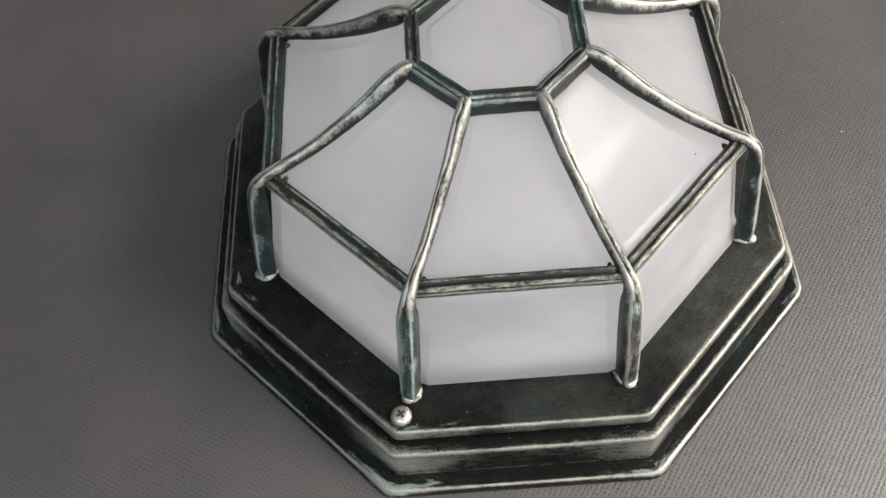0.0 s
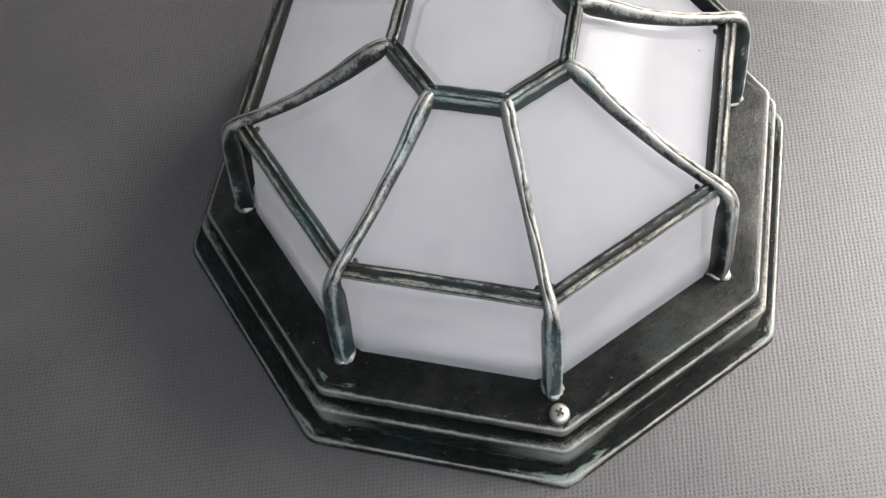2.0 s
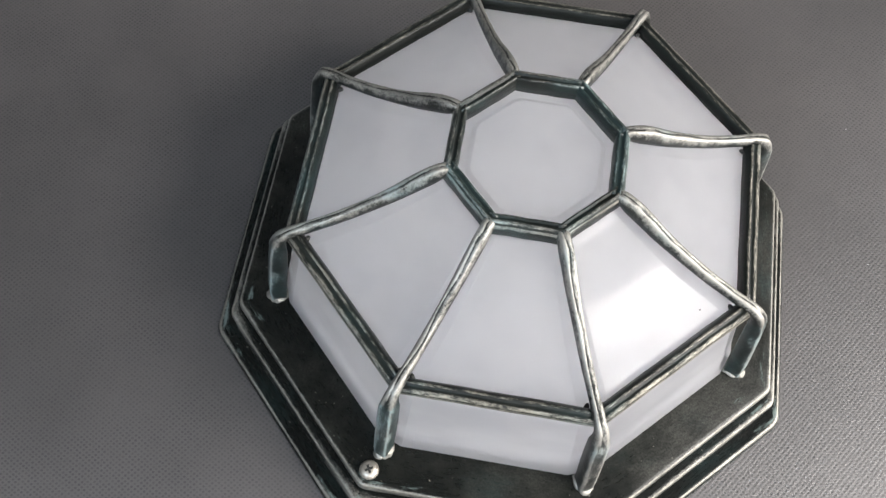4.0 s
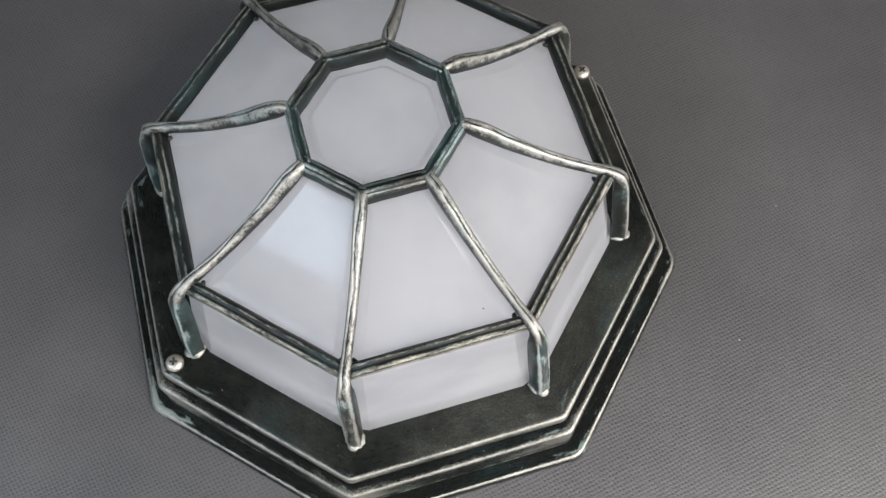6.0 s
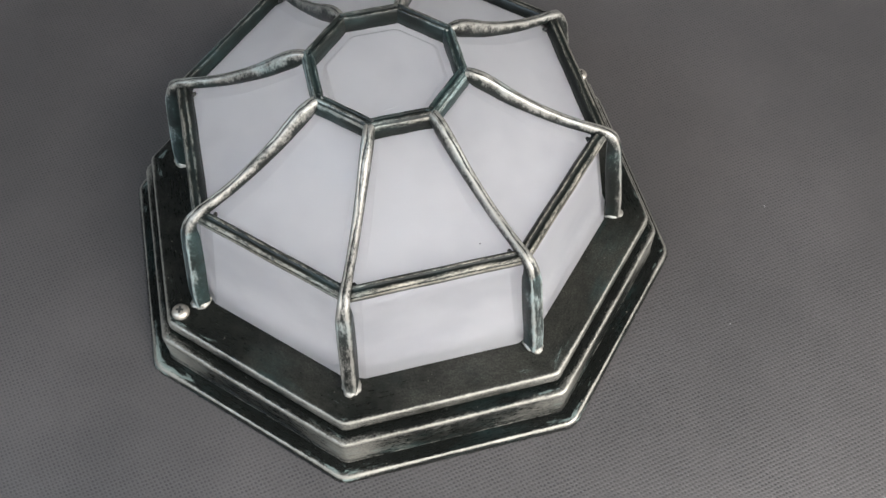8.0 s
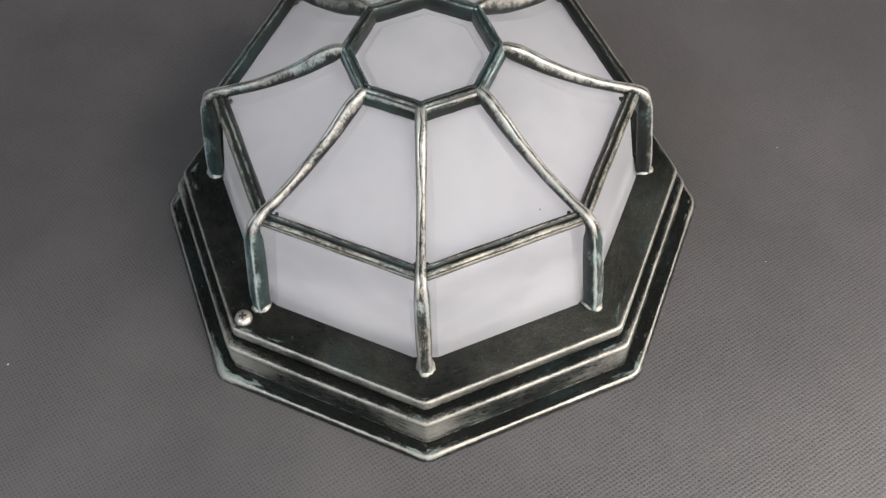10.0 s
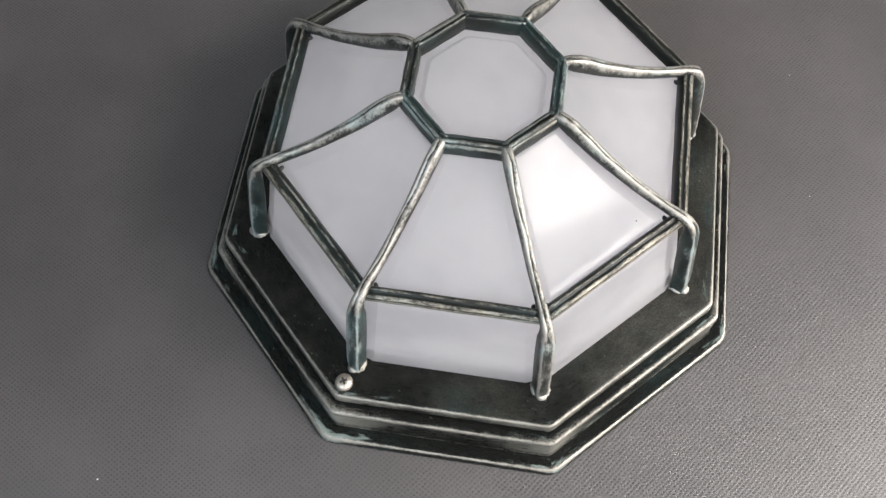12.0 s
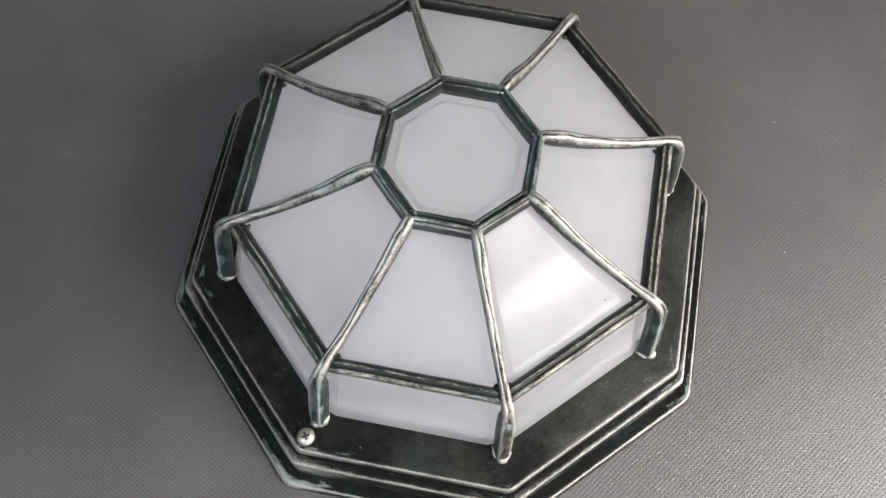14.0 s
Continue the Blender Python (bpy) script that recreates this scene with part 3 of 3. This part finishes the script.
GREEN = {0: (0.1, 1.0), 7: (0.35, 0.8), 2: (0.0, 0.7)}      # corners with more verdigris

# small bead of solder at each foot
bm = bmesh.new()
bmesh.ops.create_icosphere(bm, subdivisions=3, radius=1.0)
layer = bm.verts.layers.float.new("wear")
for v in bm.verts:
    v[layer] = 1.0
    v.co = Vector((0.0041 * v.co.x, 0.0037 * v.co.y, 0.0015 * v.co.z)) * (1 + 0.4 * noise.noise(v.co * 1.9 + Vector((0.3, 1.1, 0.7))))
FOOT_MESH = mesh_of("foot", bm, METAL_RIB)

# black lumps where the ribs and the shoulder bars were joined
bm = bmesh.new()
bmesh.ops.create_icosphere(bm, subdivisions=2, radius=1.0)
for v in bm.verts:
    v.co = Vector((0.0016 * v.co.x, 0.0009 * v.co.y, 0.0009 * v.co.z)) * (1 + 0.3 * noise.noise(v.co * 1.7))
JOINT_MESH = mesh_of("joint", bm, RECESS)

# bars along the shoulder and round the crown, on their own axes: x along, y outwards
def bar(name, long, hw, hh, mat, green=0.0):
    """A moulded bar: a thin bright outer edge, a broad half-worn back, a black groove and a thin ridge inside."""
    section = [(a * hw, b * hh, k) for a, b, k in ((0.85, -1.0, 0.1), (1.0, -0.7, 0.2), (1.0, 0.1, 0.3), (0.95, 0.45, 0.8), (0.80, 0.68, 0.9), (0.68, 0.76, 0.35), (0.55, 0.92, 0.72), (0.25, 1.0, 0.72), (0.06, 0.95, 0.5), (-0.08, 0.85, 0.15),
                                                   (-0.25, 0.80, 0.08), (-0.45, 0.84, 0.15), (-0.56, 0.95, 0.62), (-0.80, 0.88, 0.62), (-0.92, 0.62, 0.10), (-1.0, 0.2, 0.0), (-0.95, -0.8, 0.0), (-0.4, -1.05, 0.0))]
    steps = 13
    path = []
    for i in range(steps):
        x = long * (i / (steps - 1) - 0.5)
        path.append(((x, 0.00006 * math.sin(5.0 * i), 0.00006 * math.cos(3.7 * i)), (1, 0, 0), (0, 0, 1)))
    bm = sweep(path, [section] * steps)
    layer = bm.verts.layers.float.new("green")
    for v in bm.verts:
        v[layer] = green
    return mesh_of(name, bm, mat)


EDGE = 2 * math.sin(radians(22.5))
COS = math.cos(radians(22.5))
BAR_GREEN = {7: (0.4, 0.4), 6: (0.6, 0.1), 2: (0.0, 0.9), 3: (0.0, 0.6), 0: (0.1, 0.2)}     # sides with more verdigris: shoulder, crown
for k in range(8):
    rib = part("rib", rib_mesh(k, *GREEN.get(k, (0.0, 0.25))), lamp, pose(0, 0, LIFT, 0, 0, FIRST + 45 * k))
    part("foot", FOOT_MESH, rib, pose(0.0951, 0, 0.0288))
    for side in (-1, 1):
        part("joint", JOINT_MESH, rib, pose(0.0784, 0.0024 * side, 0.0780, 0, 14, 35 * side), "black lump of enamel in the corner")
    mid = FIRST + 45 * k + 22.5
    sg, cg = BAR_GREEN.get(k, (0.0, 0.0))
    part("shoulder_bar", bar("shoulder_bar", 0.0830 * EDGE, 0.0027, 0.0026, METAL_BAR, sg), lamp, pose(0, 0, LIFT, 0, 0, mid) @ pose(0.0826 * COS, 0, 0.0788, 0, 22, 0) @ pose(0, 0, 0, 0, 0, 90))
    part("crown_bar", bar("crown_bar", 0.0302 * EDGE + 0.0008, 0.0024, 0.0040, METAL_CROWN, cg), lamp, pose(0, 0, LIFT, 0, 0, mid) @ pose(0.0289 * COS, 0, 0.1028, 0, 0, 0) @ pose(0, 0, 0, 0, 0, 90))

# cross-head screw by one corner
rows = []
for r, z in ((0.0030, 0.0), (0.0041, 0.0002), (0.0042, 0.0010), (0.0038, 0.0019), (0.0030, 0.0025), (0.0018, 0.0028), (0.0006, 0.0029)):
    rows.append(([(r * math.cos(radians(15 * i)), r * math.sin(radians(15 * i)), z) for i in range(24)], 0.0))
SCREW_MESH = mesh_of("screw", loft(rows, True, True), STEEL)
# no hole is cut: two near-black bars stand for the slot's shade
bm = bmesh.new()
box(bm, -0.0018, 0.0018, -0.0005, 0.0005, 0.0020, 0.0030)
box(bm, -0.0005, 0.0005, -0.0018, 0.0018, 0.00202, 0.00302)
SLOT_MESH = mesh_of("cross_slot", bm, RECESS, False)
for k, r, turn in ((0, 0.1046, 30), (4, 0.1075, 75)):
    screw = part("screw", SCREW_MESH, lamp, pose(r * math.cos(corner(k)), r * math.sin(corner(k)), 0.0270 + BASE_LIFT, 0, 0, turn) @ Matrix.Diagonal((0.85, 0.85, 1.0, 1)), "bright steel cross-head screw")
    part("cross_slot", SLOT_MESH, screw, label="dark cross standing for the shaded recess")

# two fine scratches on the glass crown
for (xa, ya), (xb, yb) in (((0.0090, -0.0166), (0.0127, -0.0115)), ((0.0122, -0.0165), (0.0167, -0.0097))):
    bm = bmesh.new()
    box(bm, -0.5 * math.hypot(xb - xa, yb - ya), 0.5 * math.hypot(xb - xa, yb - ya), -0.00006, 0.00006, 0, 0.00008)
    part("scratch", mesh_of("scratch", bm, PAINT, False), bpy.data.objects["glass_shade"], pose((xa + xb) / 2, (ya + yb) / 2, 0.1006, 0, 0, math.degrees(math.atan2(yb - ya, xb - xa))), "fine white scratch")

# two specks on the glass
bm = bmesh.new()
bmesh.ops.create_icosphere(bm, subdivisions=2, radius=1.0)
for v in bm.verts:
    v.co = Vector((0.0005 * v.co.x, 0.0004 * v.co.y, 0.00018 * v.co.z)) * (1 + 0.4 * noise.noise(v.co * 2.1))
SPECK = bm
for x, y, z, mat, size, words in ((0.051, 0.0035, 0.0859, PAINT, 0.5, "tiny white speck"), (0.061, -0.035, 0.0794, RECESS, 0.6, "tiny dark speck")):
    part("speck", mesh_of("speck", SPECK.copy(), mat), bpy.data.objects["glass_shade"], pose(x, y, z) @ Matrix.Diagonal((size, size, size, 1)), words)
SPECK.free()

# ---- lint on the cloth ----
bm = bmesh.new()
bmesh.ops.create_icosphere(bm, subdivisions=2, radius=1.0)
for v in bm.verts:
    v.co = Vector((0.00055 * v.co.x, 0.00038 * v.co.y, 0.00022 * v.co.z)) * (1 + 0.5 * noise.noise(v.co * 2.3))
LINT_MESH = mesh_of("lint", bm, PAINT)
for x, y, turn, size in ((-0.137, -0.144, 20, 0.8), (0.144, 0.097, 70, 0.45), (0.153, 0.030, 130, 0.45)):
    speck = new("lint", LINT_MESH)
    speck.matrix_world = pose(x, y, 0.0002 * size, 0, 0, turn) @ Matrix.Diagonal((size, size, size, 1))
    tagged(speck, "tiny white lint speck lying on the grey cloth", "lint", group="lint specks on the cloth")
